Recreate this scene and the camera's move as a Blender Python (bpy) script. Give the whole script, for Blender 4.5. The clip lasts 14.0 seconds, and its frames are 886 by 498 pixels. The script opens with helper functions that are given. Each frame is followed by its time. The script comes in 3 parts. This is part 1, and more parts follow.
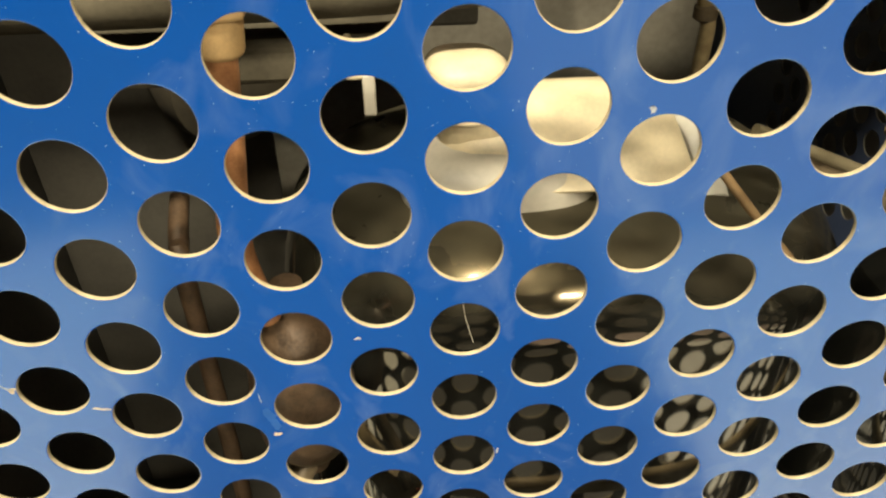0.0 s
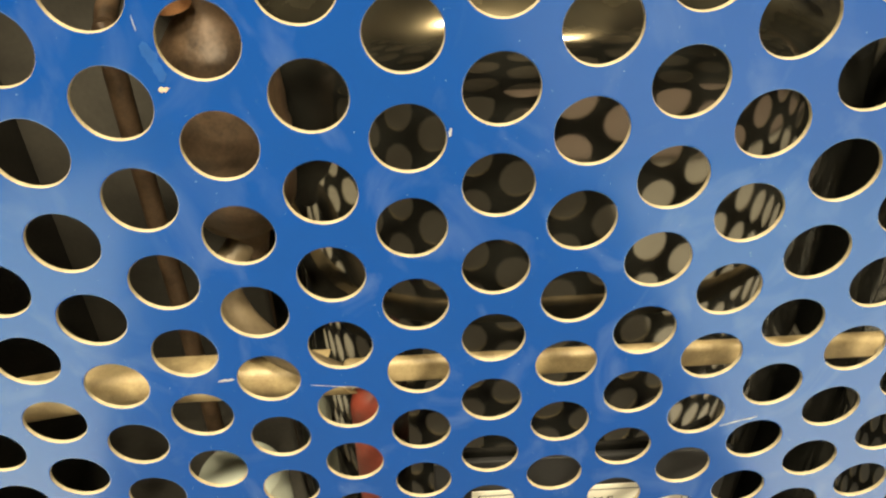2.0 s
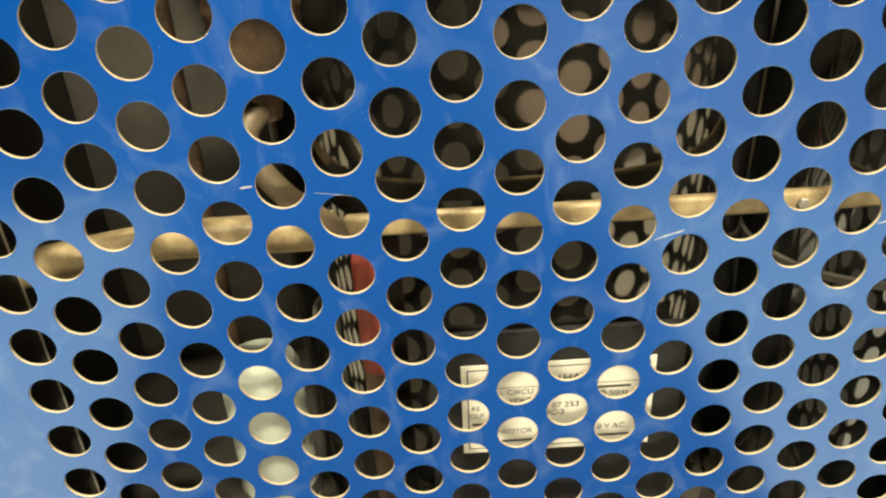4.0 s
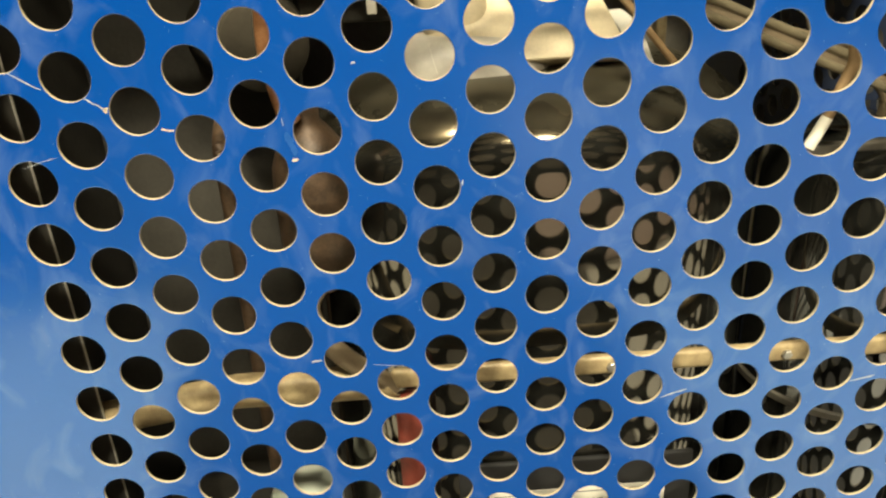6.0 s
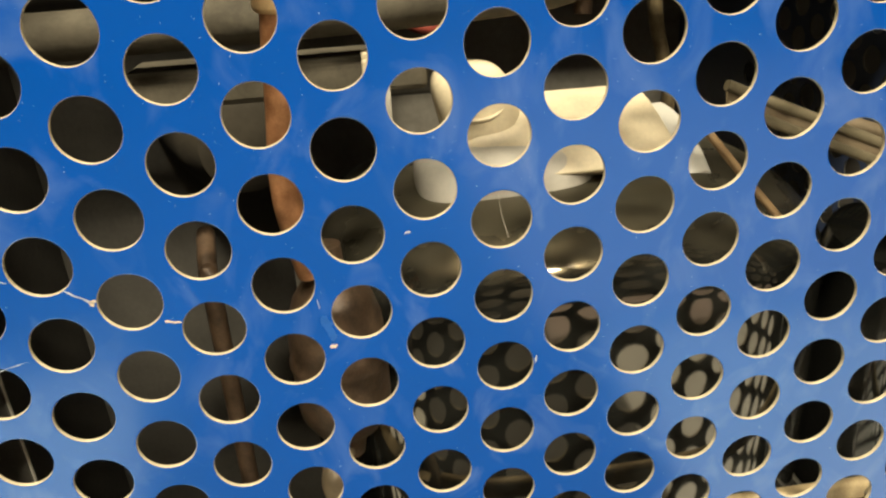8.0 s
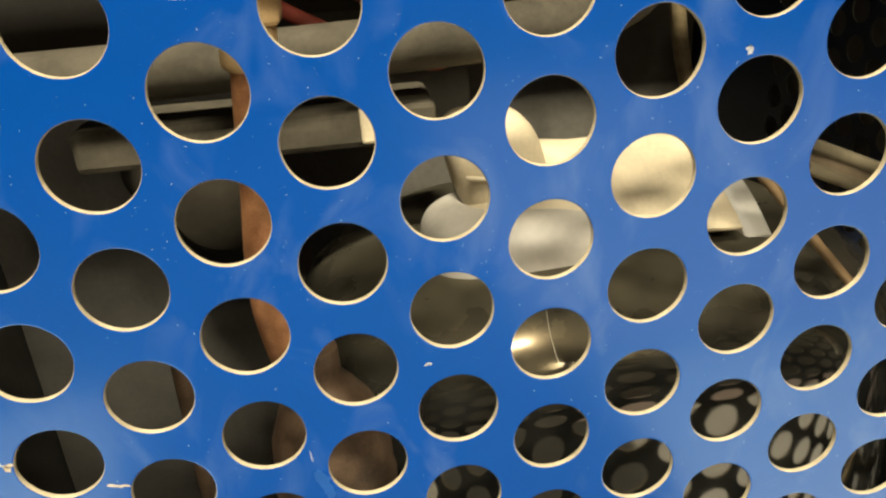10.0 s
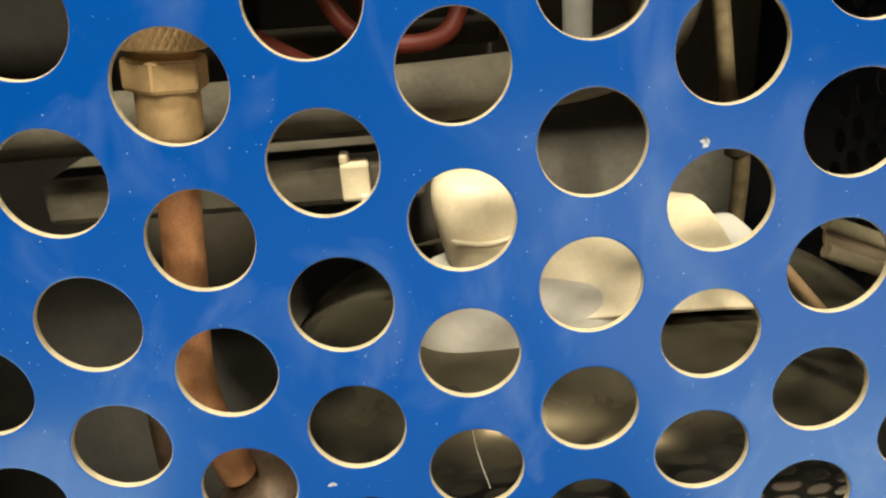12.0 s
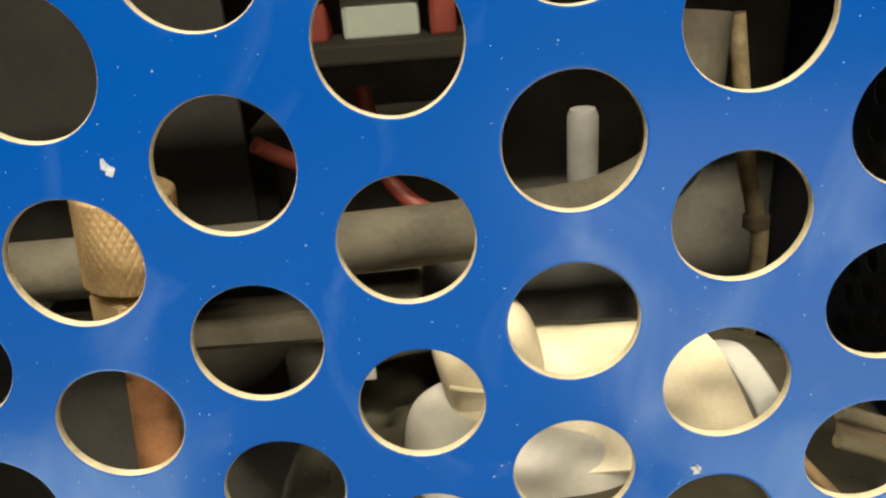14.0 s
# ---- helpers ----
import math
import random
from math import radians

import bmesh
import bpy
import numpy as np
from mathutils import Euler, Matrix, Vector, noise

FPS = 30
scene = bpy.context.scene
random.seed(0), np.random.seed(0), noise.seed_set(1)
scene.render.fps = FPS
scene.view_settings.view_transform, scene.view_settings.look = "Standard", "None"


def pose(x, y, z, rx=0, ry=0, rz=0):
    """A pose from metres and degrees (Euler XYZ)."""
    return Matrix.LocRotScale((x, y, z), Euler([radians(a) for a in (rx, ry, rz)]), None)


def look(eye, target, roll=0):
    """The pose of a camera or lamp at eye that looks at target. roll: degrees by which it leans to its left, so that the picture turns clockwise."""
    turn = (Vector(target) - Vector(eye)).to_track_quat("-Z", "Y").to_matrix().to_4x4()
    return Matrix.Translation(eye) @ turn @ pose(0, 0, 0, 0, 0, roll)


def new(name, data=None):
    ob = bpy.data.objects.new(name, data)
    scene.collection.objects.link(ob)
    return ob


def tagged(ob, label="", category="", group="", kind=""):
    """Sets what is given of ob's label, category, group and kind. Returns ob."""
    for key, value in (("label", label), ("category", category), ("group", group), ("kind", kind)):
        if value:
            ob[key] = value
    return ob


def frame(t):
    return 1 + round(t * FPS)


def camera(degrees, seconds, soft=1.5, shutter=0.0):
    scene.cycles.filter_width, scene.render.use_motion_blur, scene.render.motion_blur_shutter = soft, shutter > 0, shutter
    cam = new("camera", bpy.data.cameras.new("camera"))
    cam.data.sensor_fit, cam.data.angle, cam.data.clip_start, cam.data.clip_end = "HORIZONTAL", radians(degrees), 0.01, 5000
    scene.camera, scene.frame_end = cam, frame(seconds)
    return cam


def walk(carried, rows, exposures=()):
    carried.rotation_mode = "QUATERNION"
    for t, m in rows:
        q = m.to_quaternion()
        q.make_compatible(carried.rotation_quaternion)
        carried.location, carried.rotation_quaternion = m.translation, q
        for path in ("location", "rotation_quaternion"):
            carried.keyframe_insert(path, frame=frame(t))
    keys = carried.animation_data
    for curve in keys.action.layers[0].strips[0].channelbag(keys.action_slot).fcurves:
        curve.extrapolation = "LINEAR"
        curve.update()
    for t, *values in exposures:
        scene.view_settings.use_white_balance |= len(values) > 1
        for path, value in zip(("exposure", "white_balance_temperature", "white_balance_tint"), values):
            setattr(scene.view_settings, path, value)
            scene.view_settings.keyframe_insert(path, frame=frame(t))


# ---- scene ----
cam = camera(60.0, 14.0, soft=2.3)
# seconds, place in metres (origin at one hole of the panel, y into the machine), turn in degrees
PATH = [
    (0.0, -0.0162, -0.1615, 0.0953, 53.27, 0.58, -4.03),
    (0.5, -0.0204, -0.1621, 0.0674, 51.84, 0.47, -3.96),
    (1.0, -0.0150, -0.1624, 0.0388, 50.69, 0.50, -4.22),
    (1.5, -0.0100, -0.1695, 0.0078, 50.90, 0.41, -3.60),
    (2.0, 0.0001, -0.1765, -0.0166, 53.71, 0.82, -3.34),
    (2.5, 0.0103, -0.1923, -0.0429, 56.40, 1.20, -2.97),
    (3.0, 0.0126, -0.2288, -0.0715, 58.41, 1.71, -2.87),
    (3.2, 0.0099, -0.2397, -0.0756, 58.74, 1.96, -2.87),
    (5.3, 0.0111, -0.3189, -0.0174, 63.37, 2.72, -2.27),
    (5.5, 0.0058, -0.3184, -0.0076, 63.99, 2.65, -2.64),
    (6.0, -0.0078, -0.3094, 0.0056, 64.75, 2.82, -2.98),
    (6.5, -0.0174, -0.2885, 0.0128, 65.06, 3.11, -3.82),
    (7.0, -0.0239, -0.2692, 0.0209, 65.31, 3.12, -5.46),
    (7.5, -0.0354, -0.2443, 0.0291, 65.52, 3.05, -6.46),
    (8.0, -0.0438, -0.2252, 0.0412, 65.27, 3.20, -7.59),
    (8.5, -0.0518, -0.2037, 0.0397, 65.01, 3.51, -8.66),
    (8.7, -0.0537, -0.1954, 0.0446, 64.75, 3.57, -9.22),
    (10.8, -0.0325, -0.1428, 0.0461, 66.05, 3.30, -6.93),
    (11.0, -0.0289, -0.1398, 0.0448, 66.07, 3.39, -6.19),
    (11.5, -0.0165, -0.1341, 0.0441, 66.39, 3.45, -3.99),
    (12.0, -0.0065, -0.1318, 0.0509, 67.36, 3.75, -2.68),
    (12.5, 0.0003, -0.1253, 0.0629, 67.63, 4.02, -1.79),
    (13.0, 0.0033, -0.1172, 0.0745, 67.79, 4.09, -1.46),
    (13.5, 0.0053, -0.1095, 0.0876, 67.68, 4.03, -0.96),
    (14.0, 0.0064, -0.1013, 0.0998, 66.40, 3.98, -1.01),
]
walk(cam, [(t, pose(x, y, z, a, b, c)) for t, x, y, z, a, b, c in PATH],
     exposures=[(0.0, -0.12, 6500, 4), (1.0, 0.0, 6750, 4), (2.3, 0.12, 6950, 4), (3.2, 0.16, 6550, 2), (5.5, 0.10, 6400, 2), (6.5, 0.02, 6350, 4), (8.5, -0.08, 6250, 6), (11.0, -0.14, 6100, 6), (14.0, -0.14, 6000, 6)])

# ---- light: a workshop with a ceiling lamp and a second one added further back, no daylight ----
FLOOR = -0.62
ROOM_TOP = 1.9
world = bpy.data.worlds.new("world")
scene.world = world
world.use_nodes = True
world.node_tree.nodes["Background"].inputs[0].default_value = (1.0, 0.93, 0.82, 1)
world.node_tree.nodes["Background"].inputs[1].default_value = 0.05
LAMP_WATTS = 125.0


def area_lamp(name, place, target, sx, sy, watts, colour):
    data = bpy.data.lights.new(name, "AREA")
    data.shape, data.size, data.size_y, data.energy, data.color = "RECTANGLE", sx, sy, watts, colour
    ob = new(name, data)
    ob.matrix_world = look(place, target)
    return ob


# the second lamp is unseen, added to brighten the floor and room
LAMPS = [(-0.24, -0.72), (0.45, -2.00)]


# ---- materials ----
def material(name, colour, rough=0.5, metal=0.0, vary=0.15, scale=60.0, bump=0.0, bump_scale=300.0, coat=0.0, tint=None, rough_vary=0.1, spec=0.5):
    """A surface with large stains, fine grain and relief."""
    m = bpy.data.materials.new(name)
    m.use_nodes = True
    nt = m.node_tree
    n, l = nt.nodes, nt.links
    b = n["Principled BSDF"]
    b.inputs["Metallic"].default_value = metal
    b.inputs["Coat Weight"].default_value = coat
    b.inputs["Coat Roughness"].default_value = 0.06
    b.inputs["Specular IOR Level"].default_value = spec
    co = n.new("ShaderNodeTexCoord")
    big = n.new("ShaderNodeTexNoise")
    big.inputs["Scale"].default_value, big.inputs["Detail"].default_value = scale, 6
    fine = n.new("ShaderNodeTexNoise")
    fine.inputs["Scale"].default_value, fine.inputs["Detail"].default_value = scale * 9, 4
    l.new(co.outputs["Object"], big.inputs["Vector"])
    l.new(co.outputs["Object"], fine.inputs["Vector"])
    mixn = n.new("ShaderNodeMath")
    mixn.operation = "MULTIPLY_ADD"
    mixn.inputs[1].default_value = 0.35
    l.new(fine.outputs["Fac"], mixn.inputs[0])
    l.new(big.outputs["Fac"], mixn.inputs[2])
    ramp = n.new("ShaderNodeValToRGB")
    ramp.color_ramp.elements[0].position, ramp.color_ramp.elements[1].position = 0.4, 0.95
    dark = [c * (1 - vary) for c in colour]
    light = tint if tint else [min(1, c * (1 + vary)) for c in colour]
    ramp.color_ramp.elements[0].color = (*dark, 1)
    ramp.color_ramp.elements[1].color = (*light, 1)
    l.new(mixn.outputs[0], ramp.inputs[0])
    l.new(ramp.outputs[0], b.inputs["Base Color"])
    rr = n.new("ShaderNodeMapRange")
    rr.inputs["To Min"].default_value = max(0.02, rough - rough_vary)
    rr.inputs["To Max"].default_value = min(1, rough + rough_vary)
    l.new(big.outputs["Fac"], rr.inputs["Value"])
    l.new(rr.outputs[0], b.inputs["Roughness"])
    if bump:
        bn = n.new("ShaderNodeTexNoise")
        bn.inputs["Scale"].default_value, bn.inputs["Detail"].default_value = bump_scale, 5
        l.new(co.outputs["Object"], bn.inputs["Vector"])
        bu = n.new("ShaderNodeBump")
        bu.inputs["Strength"].default_value, bu.inputs["Distance"].default_value = bump, 0.001
        l.new(bn.outputs["Fac"], bu.inputs["Height"])
        l.new(bu.outputs[0], b.inputs["Normal"])
    return m


BLUE = material("blue_paint", (0.001, 0.052, 0.285), 0.20, vary=0.05, scale=9, bump=0.006, bump_scale=45, coat=0.40, spec=0.9, rough_vary=0.08)


def add_smudges(m):
    """Wiped dust: faint pale streaks and clouds over the paint, and a little less gloss there."""
    n, l = m.node_tree.nodes, m.node_tree.links
    b = n["Principled BSDF"]
    b.inputs["Coat Roughness"].default_value = 0.10
    b.inputs["Specular Tint"].default_value = (0.34, 0.72, 1.0, 1)
    co = n.new("ShaderNodeTexCoord")
    mp = n.new("ShaderNodeMapping")
    mp.inputs["Rotation"].default_value = (0, radians(28), 0)
    mp.inputs["Scale"].default_value = (1.0, 1.0, 0.7)
    no = n.new("ShaderNodeTexNoise")
    no.inputs["Scale"].default_value, no.inputs["Detail"].default_value, no.inputs["Distortion"].default_value = 38, 7, 1.2
    l.new(co.outputs["Object"], mp.inputs["Vector"])
    l.new(mp.outputs[0], no.inputs["Vector"])
    mr = n.new("ShaderNodeMapRange")
    mr.inputs["From Min"].default_value, mr.inputs["From Max"].default_value = 0.52, 0.80
    mr.inputs["To Max"].default_value = 0.32
    l.new(no.outputs["Fac"], mr.inputs["Value"])
    mix = n.new("ShaderNodeMix")
    mix.data_type = "RGBA"
    old = b.inputs["Base Color"].links[0].from_socket
    l.new(mr.outputs[0], mix.inputs["Factor"])
    l.new(old, mix.inputs["A"])
    mix.inputs["B"].default_value = (0.16, 0.24, 0.42, 1)
    l.new(mix.outputs["Result"], b.inputs["Base Color"])


add_smudges(BLUE)
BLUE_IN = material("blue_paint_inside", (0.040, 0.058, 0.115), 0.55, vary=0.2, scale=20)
RIM = material("punched_edge", (0.37, 0.315, 0.195), 0.7, vary=0.3, scale=200, bump=0.3, bump_scale=900)
CHIP = material("bare_chip", (0.34, 0.37, 0.40), 0.6, vary=0.25, scale=500, bump=0.5, bump_scale=1500)
SPECK = material("dust_speck", (0.22, 0.33, 0.50), 0.7, vary=0.2, scale=400)
WORN = material("worn_paint", (0.010, 0.074, 0.300), 0.35, vary=0.15, scale=300, bump=0.1, bump_scale=900)
RUSTCHIP = material("rusty_chip", (0.55, 0.46, 0.32), 0.7, vary=0.3, scale=500, bump=0.5, bump_scale=1500)
BLACK = material("black_enamel", (0.012, 0.012, 0.010), 0.07, vary=0.3, scale=25, coat=1.0, rough_vary=0.04, bump=0.03, bump_scale=40)
DUSTY = material("dusty_black", (0.075, 0.068, 0.050), 0.5, vary=0.4, scale=40, tint=(0.10, 0.09, 0.07))
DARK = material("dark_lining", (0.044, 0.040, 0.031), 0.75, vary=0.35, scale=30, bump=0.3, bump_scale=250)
LINING = material("back_lining", (0.30, 0.275, 0.22), 0.75, vary=0.35, scale=14, bump=0.3, bump_scale=250)
BARPAINT = material("olive_bar", (0.072, 0.063, 0.044), 0.85, spec=0.2, vary=0.4, scale=45, bump=0.3, bump_scale=180)
SLEEVE = material("dull_grey_sleeve", (0.15, 0.145, 0.125), 0.7, vary=0.25, scale=80)
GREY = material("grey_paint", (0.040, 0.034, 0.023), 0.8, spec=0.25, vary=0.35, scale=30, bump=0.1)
CREAM = material("cream_plastic", (0.62, 0.53, 0.35), 0.45, vary=0.2, scale=60, bump=0.4, bump_scale=70)
SKIRT = material("pale_grey_plastic", (0.46, 0.43, 0.36), 0.5, vary=0.18, scale=35, bump=0.3, bump_scale=60)
GREYEDGE = material("grey_plastic", (0.50, 0.48, 0.41), 0.4, vary=0.12, scale=40)
PAPER = material("paper", (0.93, 0.90, 0.76), 0.6, vary=0.06, scale=80, bump=0.1, bump_scale=120)
INK = material("ink", (0.04, 0.05, 0.035), 0.7, vary=0.1)
BRASS = material("brass", (0.56, 0.385, 0.185), 0.58, metal=0.45, vary=0.22, scale=120, bump=0.15, bump_scale=500)
COPPER = material("copper", (0.40, 0.16, 0.062), 0.5, metal=0.3, vary=0.4, scale=150, tint=(0.58, 0.29, 0.13), bump=0.2, bump_scale=300)
BROWN = material("browned_copper", (0.060, 0.040, 0.024), 0.5, metal=0.2, vary=0.5, scale=90, tint=(0.15, 0.095, 0.055), bump=0.7, bump_scale=160)
TAN = material("tan_tube", (0.33, 0.22, 0.11), 0.5, metal=0.15, vary=0.25, scale=60, bump=0.15)
DIM_TUBE = material("dull_tube", (0.20, 0.155, 0.095), 0.5, metal=0.2, vary=0.3, scale=60, bump=0.15)
BEIGE = material("rail_paint", (0.50, 0.37, 0.19), 0.45, metal=0.1, vary=0.5, scale=110, tint=(0.58, 0.46, 0.25), bump=0.3, bump_scale=240)
RUBBER = material("black_rubber", (0.02, 0.02, 0.02), 0.6, vary=0.3, scale=60)
REDW = material("red_oxide", (0.26, 0.050, 0.030), 0.5, vary=0.35, scale=60, bump=0.2)
PALE = material("pale_grey_green", (0.56, 0.60, 0.50), 0.45, vary=0.08, scale=30)
THREAD = material("thread", (0.7, 0.65, 0.55), 0.8, vary=0.05)
WALLM = material("wall_paint", (0.115, 0.106, 0.090), 0.85, vary=0.06, scale=3)
CEILM = material("ceiling_paint", (0.7, 0.68, 0.62), 0.9, vary=0.04, scale=3)
CONCRETE = material("concrete", (0.085, 0.082, 0.075), 0.8, vary=0.15, scale=5, bump=0.3, bump_scale=60)
MAT = material("pale_reflection_board", (0.84, 0.84, 0.76), 0.6, vary=0.2, scale=20)
WHITEMAT = material("off_white_reflection_board", (0.79, 0.79, 0.74), 0.6, vary=0.12, scale=12)
TANMAT = material("tan_reflection_mat", (0.48, 0.40, 0.37), 0.7, vary=0.12, scale=12)
OLIVE = material("olive_tube", (0.20, 0.17, 0.105), 0.42, metal=0.2, vary=0.3, scale=70, bump=0.15)
STEEL = material("zinc_steel", (0.45, 0.44, 0.40), 0.4, metal=0.9, vary=0.2, scale=70)


def add_top_dust(m):
    """Dust that has settled where the surface faces up."""
    n, l = m.node_tree.nodes, m.node_tree.links
    b = n["Principled BSDF"]
    geo = n.new("ShaderNodeNewGeometry")
    sep = n.new("ShaderNodeSeparateXYZ")
    l.new(geo.outputs["Normal"], sep.inputs[0])
    up = n.new("ShaderNodeMapRange")
    up.inputs["From Min"].default_value, up.inputs["From Max"].default_value = 0.45, 1.0
    up.inputs["To Max"].default_value = 0.20
    l.new(sep.outputs["Z"], up.inputs["Value"])
    co = n.new("ShaderNodeTexCoord")
    no = n.new("ShaderNodeTexNoise")
    no.inputs["Scale"].default_value, no.inputs["Detail"].default_value = 55, 8
    l.new(co.outputs["Object"], no.inputs["Vector"])
    mul = n.new("ShaderNodeMath")
    mul.operation = "MULTIPLY"
    l.new(up.outputs[0], mul.inputs[0])
    l.new(no.outputs["Fac"], mul.inputs[1])
    mix = n.new("ShaderNodeMix")
    mix.data_type = "RGBA"
    l.new(mul.outputs[0], mix.inputs["Factor"])
    l.new(b.inputs["Base Color"].links[0].from_socket, mix.inputs["A"])
    mix.inputs["B"].default_value = (0.36, 0.31, 0.19, 1)
    l.new(mix.outputs["Result"], b.inputs["Base Color"])
    add = n.new("ShaderNodeMath")
    add.operation = "MULTIPLY_ADD"
    add.inputs[1].default_value = 3.0
    l.new(mul.outputs[0], add.inputs[0])
    l.new(b.inputs["Roughness"].links[0].from_socket, add.inputs[2])
    l.new(add.outputs[0], b.inputs["Roughness"])
    coat = n.new("ShaderNodeMath")
    coat.operation = "MULTIPLY_ADD"
    coat.use_clamp = True
    coat.inputs[1].default_value, coat.inputs[2].default_value = -14.0, 1.0
    l.new(mul.outputs[0], coat.inputs[0])
    l.new(coat.outputs[0], b.inputs["Coat Weight"])


SHELL = material("shell_enamel", (0.012, 0.012, 0.010), 0.07, vary=0.3, scale=25, coat=1.0, rough_vary=0.04, bump=0.03, bump_scale=40)
add_top_dust(SHELL)
SHELL.node_tree.nodes["Principled BSDF"].inputs["Specular Tint"].default_value = (1.0, 0.80, 0.46, 1)


def lamp_glow():
    m = bpy.data.materials.new("lamp_diffuser")
    m.use_nodes = True
    b = m.node_tree.nodes["Principled BSDF"]
    b.inputs["Base Color"].default_value = (0.9, 0.88, 0.8, 1)
    b.inputs["Emission Color"].default_value = (1, 0.86, 0.62, 1)
    b.inputs["Emission Strength"].default_value = 14.0
    return m


GLOW = lamp_glow()


# ---- mesh helpers ----
def finish(name, bm, mat, parent=None, label="", smooth=True):
    bmesh.ops.recalc_face_normals(bm, faces=bm.faces)
    me = bpy.data.meshes.new(name)
    bm.to_mesh(me)
    bm.free()
    for p in me.polygons:
        p.use_smooth = smooth
    for m in mat if isinstance(mat, (list, tuple)) else [mat]:
        me.materials.append(m)
    ob = new(name, me)
    if smooth:
        me.set_sharp_from_angle(angle=radians(40))
    if parent:
        ob.parent = parent
    if label:
        tagged(ob, label)
    return ob


def part(name, bm, mat, parent, label="", smooth=True):
    return finish(name, bm, mat, parent, label, smooth)


def thing(name, place, label, category, group="", kind=""):
    ob = new(name)
    ob.empty_display_size = 0.02
    ob.location = place
    return tagged(ob, label, category, group, kind)


def add_box(bm, x0, x1, y0, y1, z0, z1, bevel=0.0, seg=2, m=None):
    r = bmesh.ops.create_cube(bm, size=1.0)
    vs = r["verts"]
    bmesh.ops.scale(bm, vec=(x1 - x0, y1 - y0, z1 - z0), verts=vs)
    bmesh.ops.translate(bm, vec=((x0 + x1) / 2, (y0 + y1) / 2, (z0 + z1) / 2), verts=vs)
    if m is not None:
        bmesh.ops.transform(bm, matrix=m, verts=vs)
    if bevel:
        es = list({e for v in vs for e in v.link_edges})
        bmesh.ops.bevel(bm, geom=es, offset=bevel, segments=seg, affect="EDGES", profile=0.5)
    return bm


def box(*a, **k):
    return add_box(bmesh.new(), *a, **k)


def lathe(profile, seg=40, cx=0.0, cy=0.0, bm=None, axis=None):
    """Turns (radius, height) pairs round z, or round a matrix's z."""
    bm = bm or bmesh.new()
    rings = []
    for r, z in profile:
        ring = []
        for i in range(seg):
            a = 2 * math.pi * i / seg
            v = Vector((cx + r * math.cos(a), cy + r * math.sin(a), z))
            if axis is not None:
                v = axis @ v
            ring.append(bm.verts.new(v))
        rings.append(ring)
    for a, b in zip(rings, rings[1:]):
        for i in range(seg):
            j = (i + 1) % seg
            bm.faces.new((a[i], a[j], b[j], b[i]))
    if profile[0][0] > 1e-6:
        bm.faces.new(rings[0])
    if profile[-1][0] > 1e-6:
        bm.faces.new(rings[-1])
    return bm


def smooth_path(points, steps=8):
    ps = [Vector(p) for p in points]
    out = []
    for i in range(len(ps) - 1):
        p0, p1, p2, p3 = ps[max(i - 1, 0)], ps[i], ps[i + 1], ps[min(i + 2, len(ps) - 1)]
        for k in range(steps):
            t = k / steps
            out.append(0.5 * ((2 * p1) + (p2 - p0) * t + (2 * p0 - 5 * p1 + 4 * p2 - p3) * t * t + (3 * p1 - p0 - 3 * p2 + p3) * t ** 3))
    out.append(ps[-1])
    return out


def tube(points, radius, seg=14, steps=8, bm=None):
    bm = bm or bmesh.new()
    ps = smooth_path(points, steps)
    up = Vector((0.13, 0.21, 0.97))
    rings = []
    for i, p in enumerate(ps):
        d = (ps[min(i + 1, len(ps) - 1)] - ps[max(i - 1, 0)]).normalized()
        u = d.cross(up).normalized()
        v = d.cross(u)
        rings.append([bm.verts.new(p + radius * (math.cos(2 * math.pi * k / seg) * u + math.sin(2 * math.pi * k / seg) * v)) for k in range(seg)])
    for a, b in zip(rings, rings[1:]):
        for k in range(seg):
            j = (k + 1) % seg
            bm.faces.new((a[k], a[j], b[j], b[k]))
    bm.faces.new(rings[0])
    bm.faces.new(rings[-1])
    return bm


# ---- the room ----
def slab(name, a, mat, label, category, bevel=0.0):
    return tagged(finish(name, box(*a, bevel=bevel), mat, smooth=False), label, category, kind="structure")


slab("floor", (-3, 3, -3, 2.5, FLOOR - 0.1, FLOOR), CONCRETE, "dark worn concrete workshop floor", "floor")
slab("ceiling", (-3, 3, -3, 2.5, ROOM_TOP, ROOM_TOP + 0.1), CEILM, "plain off-white workshop ceiling", "ceiling")
slab("wall_north", (-3.1, 3.1, 2.5, 2.6, FLOOR, ROOM_TOP), WALLM, "plain painted wall behind the machine", "wall")
slab("wall_south", (-3.1, 3.1, -3.1, -3, FLOOR, ROOM_TOP), WALLM, "plain painted wall facing the machine", "wall")
slab("wall_east", (3, 3.1, -3, 2.5, FLOOR, ROOM_TOP), WALLM, "plain painted side wall", "wall")
slab("wall_west", (-3.1, -3, -3, 2.5, FLOOR, ROOM_TOP), WALLM, "plain painted side wall", "wall")
